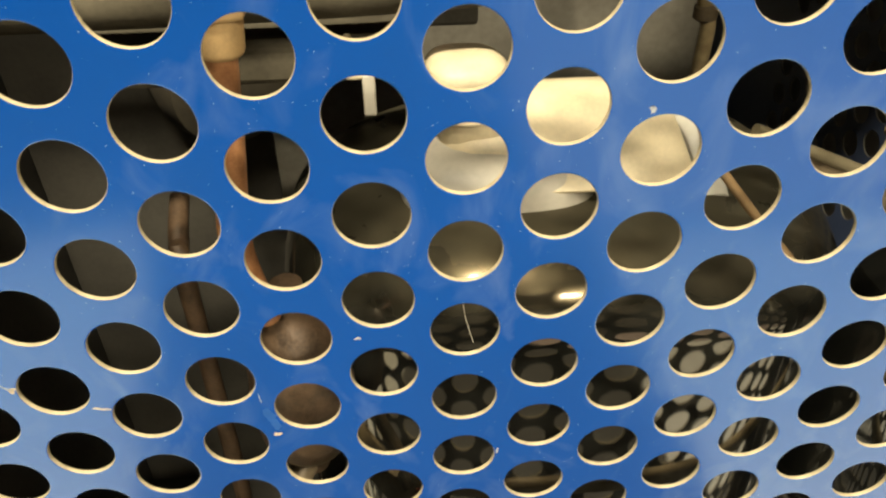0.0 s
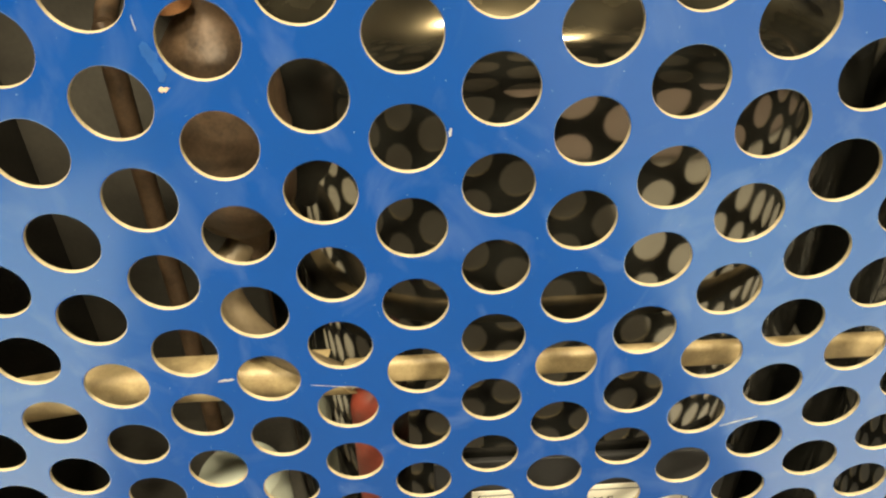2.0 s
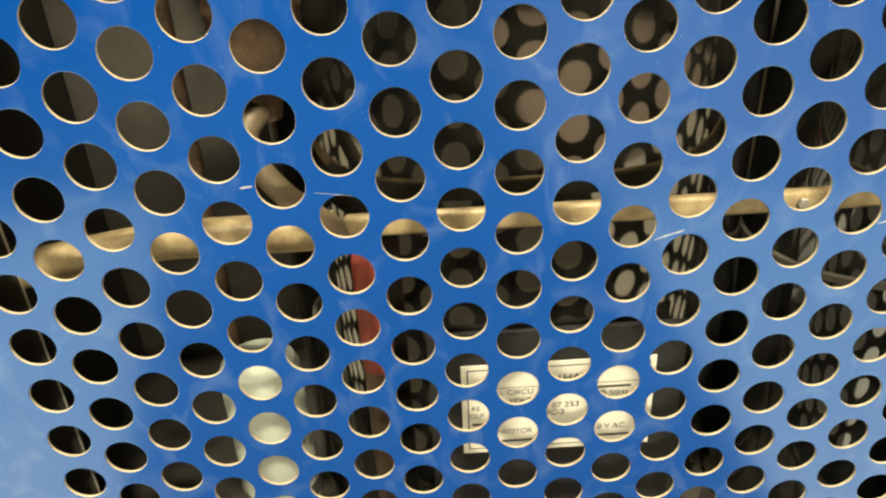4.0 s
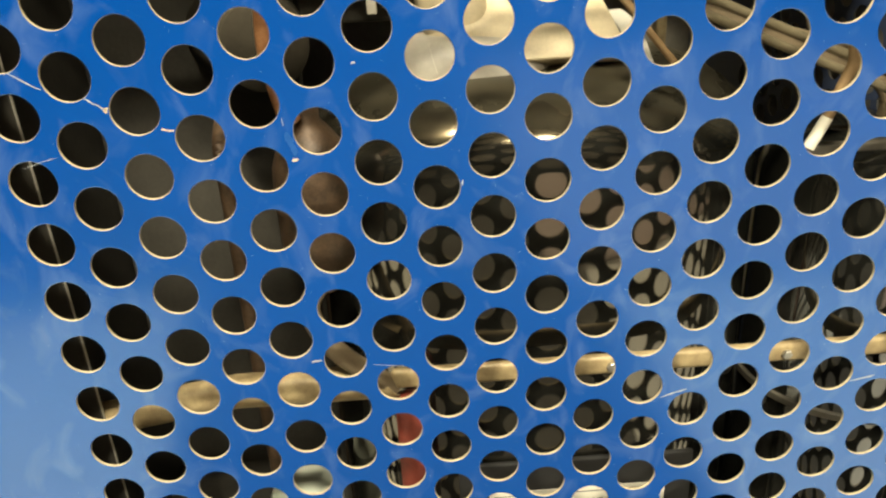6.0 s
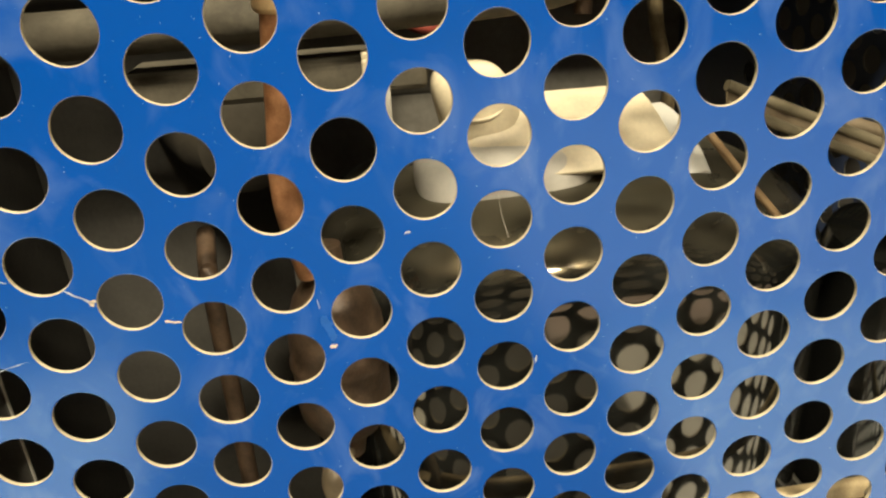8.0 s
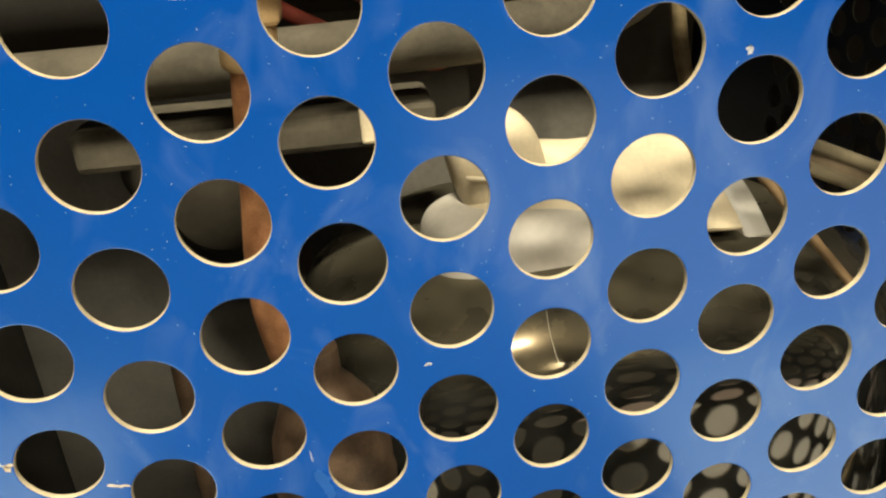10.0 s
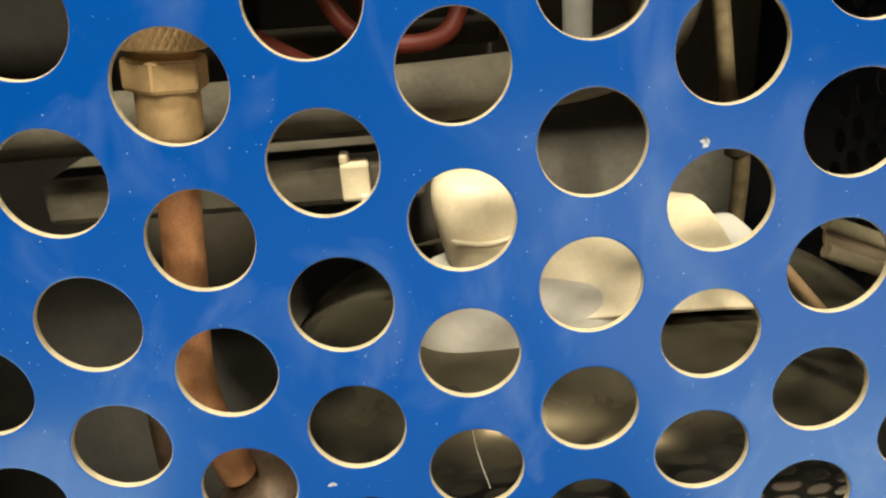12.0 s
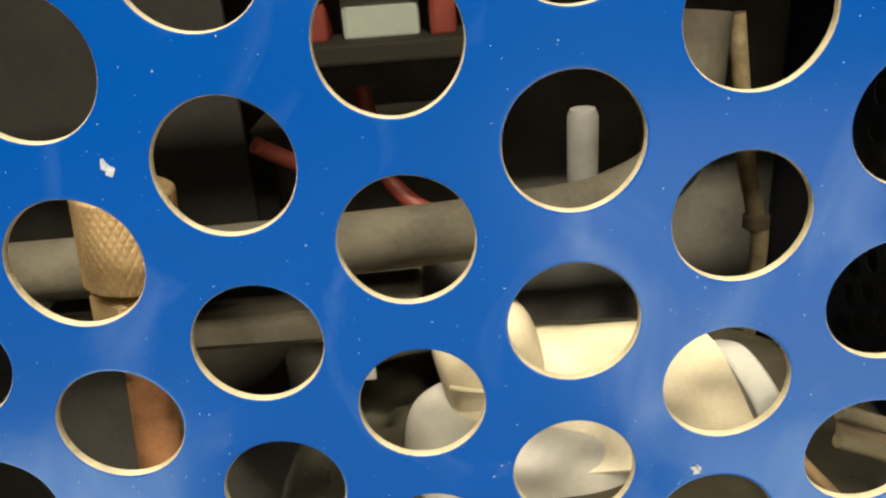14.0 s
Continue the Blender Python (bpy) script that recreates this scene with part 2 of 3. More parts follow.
# unseen boards, added so the glossy front sheet mirrors pale areas
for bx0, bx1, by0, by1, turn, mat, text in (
    (-1.60, -0.234, -0.97, -0.10, -12, MAT, "pale grey board added on the floor for its reflection in the blue sheet"),
    (0.30, 1.35, -0.80, -0.10, 0, WHITEMAT, "off-white board added on the floor for its reflection in the blue sheet"),
    (0.22, 1.85, -2.85, -0.84, 0, TANMAT, "tan mat added on the floor for its reflection in the blue sheet"),
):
    board = finish("reflection_board", box(bx0, bx1, by0, by1, FLOOR, FLOOR + 0.012, bevel=0.004, m=pose(0, 0, 0, 0, 0, turn)), mat, smooth=False)
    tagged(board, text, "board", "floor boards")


def ceiling_lamp(x, y):
    lamp = thing("ceiling_lamp", (x, y, ROOM_TOP), "warm white ceiling lamp with a flat diffuser", "lamp", "ceiling lamps")
    part("housing", box(-0.20, 0.20, -0.11, 0.11, -0.05, 0, bevel=0.006), STEEL, lamp, smooth=False)
    part("diffuser", box(-0.17, 0.17, -0.08, 0.08, -0.062, -0.052, bevel=0.003), GLOW, lamp, "glowing diffuser", smooth=False)
    area_lamp("ceiling_light", (x, y, ROOM_TOP - 0.075), (x, y, 0), 0.34, 0.16, LAMP_WATTS, (1, 0.86, 0.66))
    return lamp


for lx, ly in LAMPS:
    ceiling_lamp(lx, ly)

# ---- the machine's cabinet ----
PITCH, COLUMN, HOLE, SHEET, LIFT = 0.028, 0.028 * 0.857, 0.0099, 0.0013, 0.0012
LEFT, RIGHT, TOP, BOTTOM = -0.262, 0.330, 0.24, -0.53


def perforated(columns, h0, h1, x0, x1, z0, z1):
    """A sheet in the xz plane, front at y = 0, with staggered punched holes. Faces 0: paint, 1: punched edge, 2: back."""
    bm = bmesh.new()
    w, half = COLUMN / 2, PITCH / 2
    flat = []

    def sheet(a, b, c, d):
        flat.append(bm.faces.new([bm.verts.new((px, 0.0, pz)) for px, pz in (a, b, c, d)]))
        f = bm.faces.new([bm.verts.new((px, SHEET, pz)) for px, pz in (a, b, c, d)])
        f.material_index = 2
        flat.append(f)

    corner = math.atan2(half, w)
    spans = [(0, corner, 10), (corner, math.pi - corner, 16), (math.pi - corner, math.pi, 10),
             (math.pi, math.pi + corner, 10), (math.pi + corner, 2 * math.pi - corner, 16), (2 * math.pi - corner, 2 * math.pi, 10)]
    for c in columns:
        cx = c * COLUMN
        hs = [h for h in range(h0, h1 + 1) if (h - c) % 2 == 0]
        lift = LIFT if c % 2 == 0 else 0.0
        mid = -LIFT if c % 2 == 0 else LIFT
        zs = [-h * half + lift for h in hs]
        sheet((cx - w, zs[0] + half), (cx + w, zs[0] + half), (cx + w, z1), (cx - w, z1))
        sheet((cx - w, z0), (cx + w, z0), (cx + w, zs[-1] - half), (cx - w, zs[-1] - half))
        edge = [(w, mid), (w, half), (-w, half), (-w, mid), (-w, -half), (w, -half)]
        for cz in zs:
            angles = [a0 + (a1 - a0) * k / n for a0, a1, n in spans for k in range(n)]
            # punching leaves each hole a hair off round
            r1, r2, ph = random.uniform(-0.00006, 0.00006), random.uniform(-0.00005, 0.00005), random.uniform(0, 6.28)
            rings = []
            for dr, y in ((0.0005, 0.0), (0.00017, 0.00005), (0.00005, 0.00026), (0.0, 0.0005), (0.0, SHEET)):
                ring = []
                for a in angles:
                    r = HOLE + dr + r1 * math.cos(2 * a + ph) + r2 * math.cos(5 * a + ph)
                    ring.append(bm.verts.new((cx + r * math.cos(a), y, cz + r * math.sin(a))))
                rings.append(ring)
            n = len(angles)
            for q, (ra, rb) in enumerate(zip(rings, rings[1:])):
                for i in range(n):
                    j = (i + 1) % n
                    f = bm.faces.new((ra[i], ra[j], rb[j], rb[i]))
                    f.material_index = 1 if q >= 1 else 0
            for ring, y, mi in ((rings[0], 0.0, 0), (rings[-1], SHEET, 2)):
                es = [bm.verts.new((cx + ex, y, cz + ez)) for ex, ez in edge]
                at = 0
                for k, (_, _, m) in enumerate(spans):
                    a, b = es[k], es[(k + 1) % 6]
                    h = m // 2
                    for i in range(m):
                        f = bm.faces.new((a if i < h else b, ring[(at + i) % n], ring[(at + i + 1) % n]))
                        f.material_index = mi
                        flat.append(f)
                    f = bm.faces.new((a, ring[(at + h) % n], b))
                    f.material_index = mi
                    flat.append(f)
                    at += m
    cmin, cmax = columns[0] * COLUMN - w, columns[-1] * COLUMN + w
    sheet((x0, z0), (cmin, z0), (cmin, z1), (x0, z1))
    sheet((cmax, z0), (x1, z0), (x1, z1), (cmax, z1))
    for f in flat:
        f.tag = True
    bmesh.ops.remove_doubles(bm, verts=bm.verts, dist=1e-6)
    return bm


cabinet = thing("machine_cabinet", (0, 0, FLOOR), "blue painted sheet steel machine cabinet with perforated panels", "cabinet")


def cab(name, bm, mat, label="", smooth=True):
    ob = part(name, bm, mat, cabinet, label, smooth)
    ob.matrix_parent_inverse = Matrix.Translation((0, 0, -FLOOR))
    return ob


sheet_mesh = perforated(list(range(-7, 12)), -14, 34, LEFT, RIGHT, BOTTOM, TOP)
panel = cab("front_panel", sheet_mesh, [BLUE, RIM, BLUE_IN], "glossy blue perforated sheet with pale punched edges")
for p in panel.data.polygons:
    p.use_smooth = abs(p.normal.y) < 0.999
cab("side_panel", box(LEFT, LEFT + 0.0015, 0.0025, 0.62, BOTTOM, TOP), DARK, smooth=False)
side = perforated(range(2, 20), -12, 18, 0.0025, 0.62, BOTTOM, TOP)
bmesh.ops.transform(side, matrix=pose(RIGHT, 0, 0, 0, 0, 90), verts=side.verts)
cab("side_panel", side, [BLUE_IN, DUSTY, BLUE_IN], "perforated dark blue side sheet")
# added sheet: keeps the bright room from showing through the side holes
cab("added_backing_sheet", box(RIGHT + 0.022, RIGHT + 0.0236, 0.0, 0.622, BOTTOM, TOP - 0.01), LINING, "dull sheet added behind the perforated one to block the lit room", smooth=False)
cab("back_panel", box(LEFT, RIGHT, 0.62, 0.622, BOTTOM, TOP), LINING, smooth=False)
# unseen top, set back by a slot sized to let lamp light in
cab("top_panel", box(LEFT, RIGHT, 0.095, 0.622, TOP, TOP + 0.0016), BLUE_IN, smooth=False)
cab("base", box(LEFT + 0.002, RIGHT - 0.002, 0.003, 0.618, BOTTOM, BOTTOM + 0.03), DARK, smooth=False)
cab("foot", box(LEFT, LEFT + 0.05, 0.0, 0.62, FLOOR, BOTTOM, bevel=0.004), RUBBER, smooth=False)
cab("foot", box(RIGHT - 0.05, RIGHT, 0.0, 0.62, FLOOR, BOTTOM, bevel=0.004), RUBBER, smooth=False)

# a dark corner post close behind the sheet, with a thin pale strip along its edge
post = box(LEFT + 0.003, -0.187, 0.038, 0.041, BOTTOM + 0.03, TOP, bevel=0.0006, seg=1)
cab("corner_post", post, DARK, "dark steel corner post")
cab("post_edge", box(-0.1869, -0.18655, 0.0381, 0.0398, BOTTOM + 0.03, TOP), GREYEDGE, "thin pale strip along the post's edge", smooth=False)
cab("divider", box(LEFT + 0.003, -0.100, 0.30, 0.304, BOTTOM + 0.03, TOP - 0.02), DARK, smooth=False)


# ---- paint damage and dust on the front sheet ----
def chip(points, width, mat, label):
    """A ragged fleck or scratch of bare paint along a line of (x, z), laid on the sheet."""
    bm = bmesh.new()
    left, right = [], []
    for i, (x, z) in enumerate(points):
        a, b = points[max(i - 1, 0)], points[min(i + 1, len(points) - 1)]
        d = Vector((b[0] - a[0], b[1] - a[1])).normalized()
        k = width * random.uniform(0.6, 1.2) * (0.35 if i in (0, len(points) - 1) else 1)
        left.append((x - d.y * k / 2, z + d.x * k / 2))
        right.append((x + d.y * k / 2, z - d.x * k / 2))
    outline = left + right[::-1]
    front = [bm.verts.new((x, -0.00006, z)) for x, z in outline]
    back = [bm.verts.new((x, 0.00002, z)) for x, z in outline]
    n = len(left)
    for i in range(n - 1):
        bm.faces.new((front[i], front[i + 1], front[2 * n - 2 - i], front[2 * n - 1 - i]))
    for i in range(2 * n):
        j = (i + 1) % (2 * n)
        bm.faces.new((front[i], front[j], back[j], back[i]))
    return cab("paint_chip", bm, mat, label, smooth=False)


def ragged(a, b, n=7, wob=0.0006):
    out = []
    for i in range(n):
        t = i / (n - 1)
        out.append((a[0] + (b[0] - a[0]) * t + random.uniform(-wob, wob), a[1] + (b[1] - a[1]) * t + random.uniform(-wob, wob)))
    return out


WHITE_CHIP = "small white chip in the blue paint"
SCRATCH = "thin pale scratch in the blue paint"
for a, b, w, mat, text in (
    ((-0.0316, -0.0559), (-0.0298, -0.0556), 0.0007, CHIP, WHITE_CHIP),
    ((0.0438, 0.0138), (0.0445, 0.0118), 0.0013, CHIP, WHITE_CHIP),
    ((-0.1655, -0.0520), (-0.1545, -0.0592), 0.0006, CHIP, SCRATCH),
    ((-0.1390, -0.0635), (-0.1305, -0.0690), 0.0006, CHIP, SCRATCH),
    ((-0.1325, -0.0690), (-0.1300, -0.0685), 0.0016, RUSTCHIP, "rust-stained chip beside a hole"),
    ((-0.1110, -0.0777), (-0.1055, -0.0792), 0.0008, RUSTCHIP, "rust-stained scratch beside a hole"),
    ((-0.0600, -0.0948), (-0.0575, -0.0943), 0.0011, RUSTCHIP, WHITE_CHIP),
    ((-0.0640, -0.1946), (-0.0588, -0.1940), 0.0010, CHIP, SCRATCH),
    ((-0.0350, -0.1985), (-0.0200, -0.2008), 0.00022, CHIP, SCRATCH),
    ((0.0112, -0.1080), (0.0108, -0.1106), 0.0007, CHIP, WHITE_CHIP),
    ((-0.0619, -0.0760), (-0.0616, -0.0800), 0.00022, CHIP, SCRATCH),
    ((-0.0400, 0.0722), (-0.0392, 0.0698), 0.0012, CHIP, WHITE_CHIP),
    ((0.1055, -0.2298), (0.1185, -0.2257), 0.0007, CHIP, SCRATCH),
    ((0.2010, -0.1270), (0.2014, -0.1284), 0.0010, CHIP, WHITE_CHIP),
    ((0.2016, -0.2282), (0.2136, -0.2255), 0.0008, CHIP, SCRATCH),
    ((-0.1700, -0.0910), (-0.1560, -0.0870), 0.0003, CHIP, SCRATCH),
):
    chip(ragged(a, b, 6, w * 0.35), w, mat, text)
chip(ragged((-0.0606, -0.0826), (-0.0584, -0.0925), 9, 0.0005), 0.0030, WORN, "faint pale worn patch in the blue paint")


def in_hole(x, z, margin=0.0006):
    for c in (math.floor(x / COLUMN), math.floor(x / COLUMN) + 1):
        half = PITCH / 2
        lift = LIFT if c % 2 == 0 else 0.0
        h = -(z - lift) / half
        for k in range(math.floor(h) - 1, math.floor(h) + 3):
            if (k - c) % 2 == 0 and (x - c * COLUMN) ** 2 + (z - lift + k * half) ** 2 < (HOLE + margin) ** 2:
                return True
    return False


def dust_specks(count, seed):
    rng = random.Random(seed)
    bm = bmesh.new()
    made = 0
    while made < count:
        x, z = rng.uniform(-0.20, 0.22), rng.uniform(-0.33, 0.15)
        if z < -0.05 and rng.random() < 0.45:
            continue
        if in_hole(x, z):
            continue
        r = rng.choice((0.00005, 0.00006, 0.00007, 0.00008, 0.0001, 0.00015))
        turn = rng.uniform(0, 6)
        ring = [bm.verts.new((x + r * rng.uniform(0.6, 1.3) * math.cos(turn + k * 1.2566), -0.00005, z + r * rng.uniform(0.6, 1.3) * math.sin(turn + k * 1.2566))) for k in range(5)]
        tip = bm.verts.new((x, -0.00013, z))
        for k in range(5):
            bm.faces.new((ring[k], ring[(k + 1) % 5], tip))
        made += 1
    ob = cab("dust_specks", bm, SPECK, "tiny pale dust specks on the blue paint", smooth=False)
    tagged(ob, kind="stuff")


dust_specks(2600, 5)

thread = tube([(-0.0004, 0.003, -0.0470), (0.0006, 0.0034, -0.0540), (0.0028, 0.003, -0.0628)], 0.00006, 5, 4)
tagged(finish("cobweb_thread", thread, THREAD), "fine cobweb thread hanging across a hole", "thread")

# ---- access valve on its copper riser ----
valve = thing("access_valve", (-0.0672, 0.056, 0.0084), "brass access valve with a knurled cap on a copper pipe", "valve")
valve.rotation_euler = (0, radians(5.3), 0)
part("copper_pipe", tube([(0.0, 0.0, 0.003), (0.0004, -0.002, -0.031), (0.0016, -0.008, -0.066), (0.0090, -0.002, -0.100)], 0.0054, 28), COPPER, valve, "dull copper pipe")
part("brass_body", lathe([(0.0064, -0.0006), (0.0074, 0.0004), (0.0077, 0.0014), (0.0077, 0.0118)], 40), BRASS, valve)
hexa = bmesh.new()
lathe([(0.0092, 0.0115), (0.0102, 0.0122), (0.0102, 0.0190), (0.0094, 0.0197)], 6, bm=hexa)
bmesh.ops.bevel(hexa, geom=list(hexa.edges), offset=0.0004, segments=2, affect="EDGES")
bmesh.ops.rotate(hexa, cent=(0, 0, 0), matrix=Matrix.Rotation(radians(28), 3, "Z"), verts=hexa.verts)
part("hex_nut", hexa, BRASS, valve, "brass hexagon nut")
part("neck", lathe([(0.0078, 0.0195), (0.0072, 0.0203), (0.0072, 0.0216)], 32), BRASS, valve)


def knurled(z0, z1, r, around=190, rows=44, step=0.0019):
    """A drum with crossing diagonal grooves."""
    bm = bmesh.new()
    rings = []
    for k in range(rows + 1):
        z = z0 + (z1 - z0) * k / rows
        ring = []
        for i in range(around):
            a = 2 * math.pi * i / around
            n = round(2 * math.pi * r / step)
            u, v = a * n / (2 * math.pi) + z / step * 0.6, a * n / (2 * math.pi) - z / step * 0.6
            rr = r + 0.00030 * min(abs(math.sin(math.pi * u)), abs(math.sin(math.pi * v))) - 0.0002
            if k in (0, rows):
                rr = r - 0.0006
            ring.append(bm.verts.new((rr * math.cos(a), rr * math.sin(a), z)))
        rings.append(ring)
    for a, b in zip(rings, rings[1:]):
        for i in range(around):
            j = (i + 1) % around
            bm.faces.new((a[i], a[j], b[j], b[i]))
    bm.faces.new(rings[0])
    bm.faces.new(rings[-1])
    return bm


part("knurled_cap", knurled(0.0214, 0.0424, 0.0108), BRASS, valve, "knurled brass cap", smooth=False)
stem = lathe([(0.0041, 0.0422), (0.0041, 0.0500), (0.0038, 0.0504)], 28)
for side_x in (-0.0029, 0.0029):
    add_box(stem, side_x - 0.0010, side_x + 0.0010, -0.0026, 0.0026, 0.0500, 0.0535, bevel=0.0004)
part("stem", stem, BRASS, valve, "slotted brass stem")

# ---- canister below the riser, and its outlet tube ----
canister = thing("canister", (-0.0608, 0.062, -0.100), "browned copper canister between two refrigerant pipes", "canister")
part("body", lathe([(0.0062, 0.016), (0.0066, 0.006), (0.011, 0.001), (0.0165, -0.007), (0.0198, -0.017), (0.0206, -0.026), (0.0206, -0.034), (0.0214, -0.0355), (0.0214, -0.0380), (0.0206, -0.0395),
                    (0.0206, -0.056), (0.0196, -0.064), (0.0150, -0.072), (0.008, -0.078), (0.0062, -0.088)], 56), BROWN, canister)
part("outlet_tube", tube([(0.0, 0.0, -0.080), (-0.0085, -0.013, -0.090), (-0.0052, -0.020, -0.101), (0.0048, -0.022, -0.116), (0.0188, -0.021, -0.130), (0.0318, -0.015, -0.145)], 0.0056, 18), DIM_TUBE, canister, "dull tan bent copper tube")

riser = thing("brown_riser", (-0.129, 0.154, BOTTOM + 0.03), "dim brown upright pipe standing behind the canister", "pipe")
hb = -0.135 - (BOTTOM + 0.03)
part("pipe", tube([(0, 0, 0), (0, 0, hb * 0.5), (0, 0, hb - 0.02), (-0.002, 0.010, hb), (-0.006, 0.040, hb + 0.008)], 0.0052, 18), BROWN, riser)

# ---- compressor ----
CX, CY, CR = 0.060, 0.1655, 0.103
compressor = thing("compressor", (CX, CY, BOTTOM + 0.03), "glossy black hermetic compressor with a dusty dome", "compressor")
zt = -0.085 - (BOTTOM + 0.03)


def squared(bm, n=3.4):
    """Turns round cross sections into rounded squares, rounder towards the dome."""
    for v in bm.verts:
        r = math.hypot(v.co.x, v.co.y)
        if r > 1e-6:
            c, s = abs(v.co.x / r), abs(v.co.y / r)
            p = n - 0.9 * min(1.0, max(0.0, (v.co.z - zt + 0.055) / 0.035))
            k = 1 / (c ** p + s ** p) ** (1 / p)
            f = min(1.0, max(0.0, (r - 0.03) / 0.04))
            v.co.x *= 1 + (k - 1) * f
            v.co.y *= 1 + (k - 1) * f
        v.co.x *= 1.31
    return bm


def shell_profile():
    pts = [(0.085, 0.0), (0.098, 0.012), (CR, 0.03)]
    pts += [(CR + 0.0015 * math.sin(k * math.pi / 8), 0.03 + (zt - 0.078) * k / 8) for k in range(1, 8)]
    for k in range(0, 13):
        a = radians(90 * k / 12)
        pts.append((CR - 0.052 + 0.052 * math.cos(a), zt - 0.046 + 0.042 * math.sin(a)))
    pts += [(0.035, zt - 0.002), (0.015, zt - 0.0005), (0.0, zt)]
    return pts


part("shell", squared(lathe(shell_profile(), 128)), SHELL, compressor, "glossy black enamelled shell")
part("foot_ring", squared(lathe([(0.08, 0.0), (0.108, 0.0), (0.108, 0.006), (0.08, 0.006)], 64)), DUSTY, compressor)

# cream terminal cover on the dome: sloped front, rounded hump, grey side
cover = thing("terminal_cover", (0.0, 0.0, 0.0), "cream plastic terminal cover with a sloped top", "cover")


def cover_mesh():
    bm = bmesh.new()
    section = [(0.122, -0.088), (0.114, -0.0838), (0.1117, -0.0825), (0.1115, -0.0815), (0.116, -0.0768), (0.124, -0.0700), (0.134, -0.0622), (0.142, -0.0570), (0.149, -0.0540),
               (0.158, -0.0530), (0.170, -0.0560), (0.180, -0.0660), (0.183, -0.088)]
    xs = [0.000, 0.002, 0.006, 0.014, 0.030, 0.045, 0.060, 0.080, 0.095, 0.1105, 0.1120]
    rings = []
    for i, x in enumerate(xs):
        t = x / 0.104
        ring = []
        for y, z in section:
            # the ends droop, and the far side leans to the right
            droop = 0.010 * max(0, 1 - x / 0.014) ** 2 + 0.0012 * max(0, (x - 0.095) / 0.017) ** 2
            hump = 0.002 * math.sin(math.pi * min(1, x / 0.06)) if z > -0.07 else 0
            lean = (y - 0.112) * (-0.30 * t + 0.08)
            back = max(0.0, 0.045 - x) * 0.12 * max(0.0, min(1.0, (0.16 - y) / 0.04))
            ring.append(bm.verts.new((x + lean, y + back, max(z - droop + hump, -0.088))))
        rings.append(ring)
    for a, b in zip(rings, rings[1:]):
        for k in range(len(section) - 1):
            bm.faces.new((a[k], a[k + 1], b[k + 1], b[k]))
    bm.faces.new(rings[0])
    bm.faces.new(rings[-1])
    return bm


part("cover_body", cover_mesh(), CREAM, cover)
hump = bmesh.new()
bmesh.ops.create_uvsphere(hump, u_segments=48, v_segments=32, radius=1.0)
for v in hump.verts:
    x, y, z = v.co
    q = [math.copysign(abs(c) ** 0.62, c) for c in (x, y, z)]
    zz = -0.0580 + 0.0245 * q[2]
    v.co = (0.0165 + 0.0205 * q[0] - 0.22 * (zz + 0.05), 0.152 + 0.021 * q[1], zz)
part("cover_hump", hump, CREAM, cover, "rounded cream hump")
skirt = bmesh.new()
bmesh.ops.create_uvsphere(skirt, u_segments=56, v_segments=36, radius=1.0)
for v in skirt.verts:
    x, y, z = [math.copysign(abs(c) ** 0.66, c) for c in v.co]
    v.co = (0.028 + 0.045 * x, 0.139 + 0.030 * y + 0.004 * z, -0.0875 + 0.0185 * z)
part("skirt", skirt, SKIRT, cover, "pale grey moulded skirt")
ledge = bmesh.new()
LEDGE = [(0.1172, 0.1165, -0.0900), (0.1152, 0.1290, -0.0785), (0.1124, 0.1415, -0.0697), (0.1090, 0.1600, -0.0655), (0.1060, 0.1760, -0.0715)]
rows = []
for x, y, z in smooth_path(LEDGE, 6):
    rows.append([ledge.verts.new((x + dx, y, z + dz)) for dx, dz in ((0.0, -0.0075), (0.0, -0.0012), (0.0012, 0.0), (0.0100, 0.0004), (0.0116, -0.0010), (0.0120, -0.0075))])
for a, b in zip(rows, rows[1:]):
    for k in range(5):
        ledge.faces.new((a[k], a[k + 1], b[k + 1], b[k]))
    ledge.faces.new((a[5], a[0], b[0], b[5]))
ledge.faces.new(rows[0])
ledge.faces.new(rows[-1])
part("side_flange", ledge, GREYEDGE, cover, "pale grey plastic flange beside a dark groove")
part("ridge", tube([(0.002, 0.1315, -0.0560), (0.014, 0.1300, -0.0575), (0.024, 0.1312, -0.0560), (0.030, 0.1345, -0.0510)], 0.0010, 8), CREAM, cover)

# ---- rating label on the lower body ----
label = thing("rating_label", (0, 0.0555, 0), "cream rating label with a thin dark border and small print", "label")
LX0, LX1, LZ0, LZ1 = 0.0232, 0.1335, -0.4020, -0.3362
carrier = thing("label_plate", (0, 0, 0), "black steel plate carrying a cream rating label", "plate")
part("plate", box(0.005, 0.150, 0.0565, 0.0600, -0.470, -0.315, bevel=0.001), RUBBER, carrier, smooth=False)
part("paper", box(LX0, LX1, 0.0, 0.0006, LZ0, LZ1, bevel=0.0002, seg=1), PAPER, label, smooth=False)


def bar(x0, x1, z0, z1):
    part("printed_bar", box(x0, x1, -0.00012, 0.0001, z0, z1), INK, label, smooth=False)


IN = 0.0032
bar(LX0 + IN, LX1 - IN, LZ1 - IN - 0.0006, LZ1 - IN)
bar(LX0 + IN, LX1 - IN, LZ0 + IN, LZ0 + IN + 0.0006)
bar(LX0 + IN, LX0 + IN + 0.0007, LZ0 + IN, LZ1 - IN)
bar(LX1 - IN - 0.0006, LX1 - IN, LZ0 + IN, LZ1 - IN)
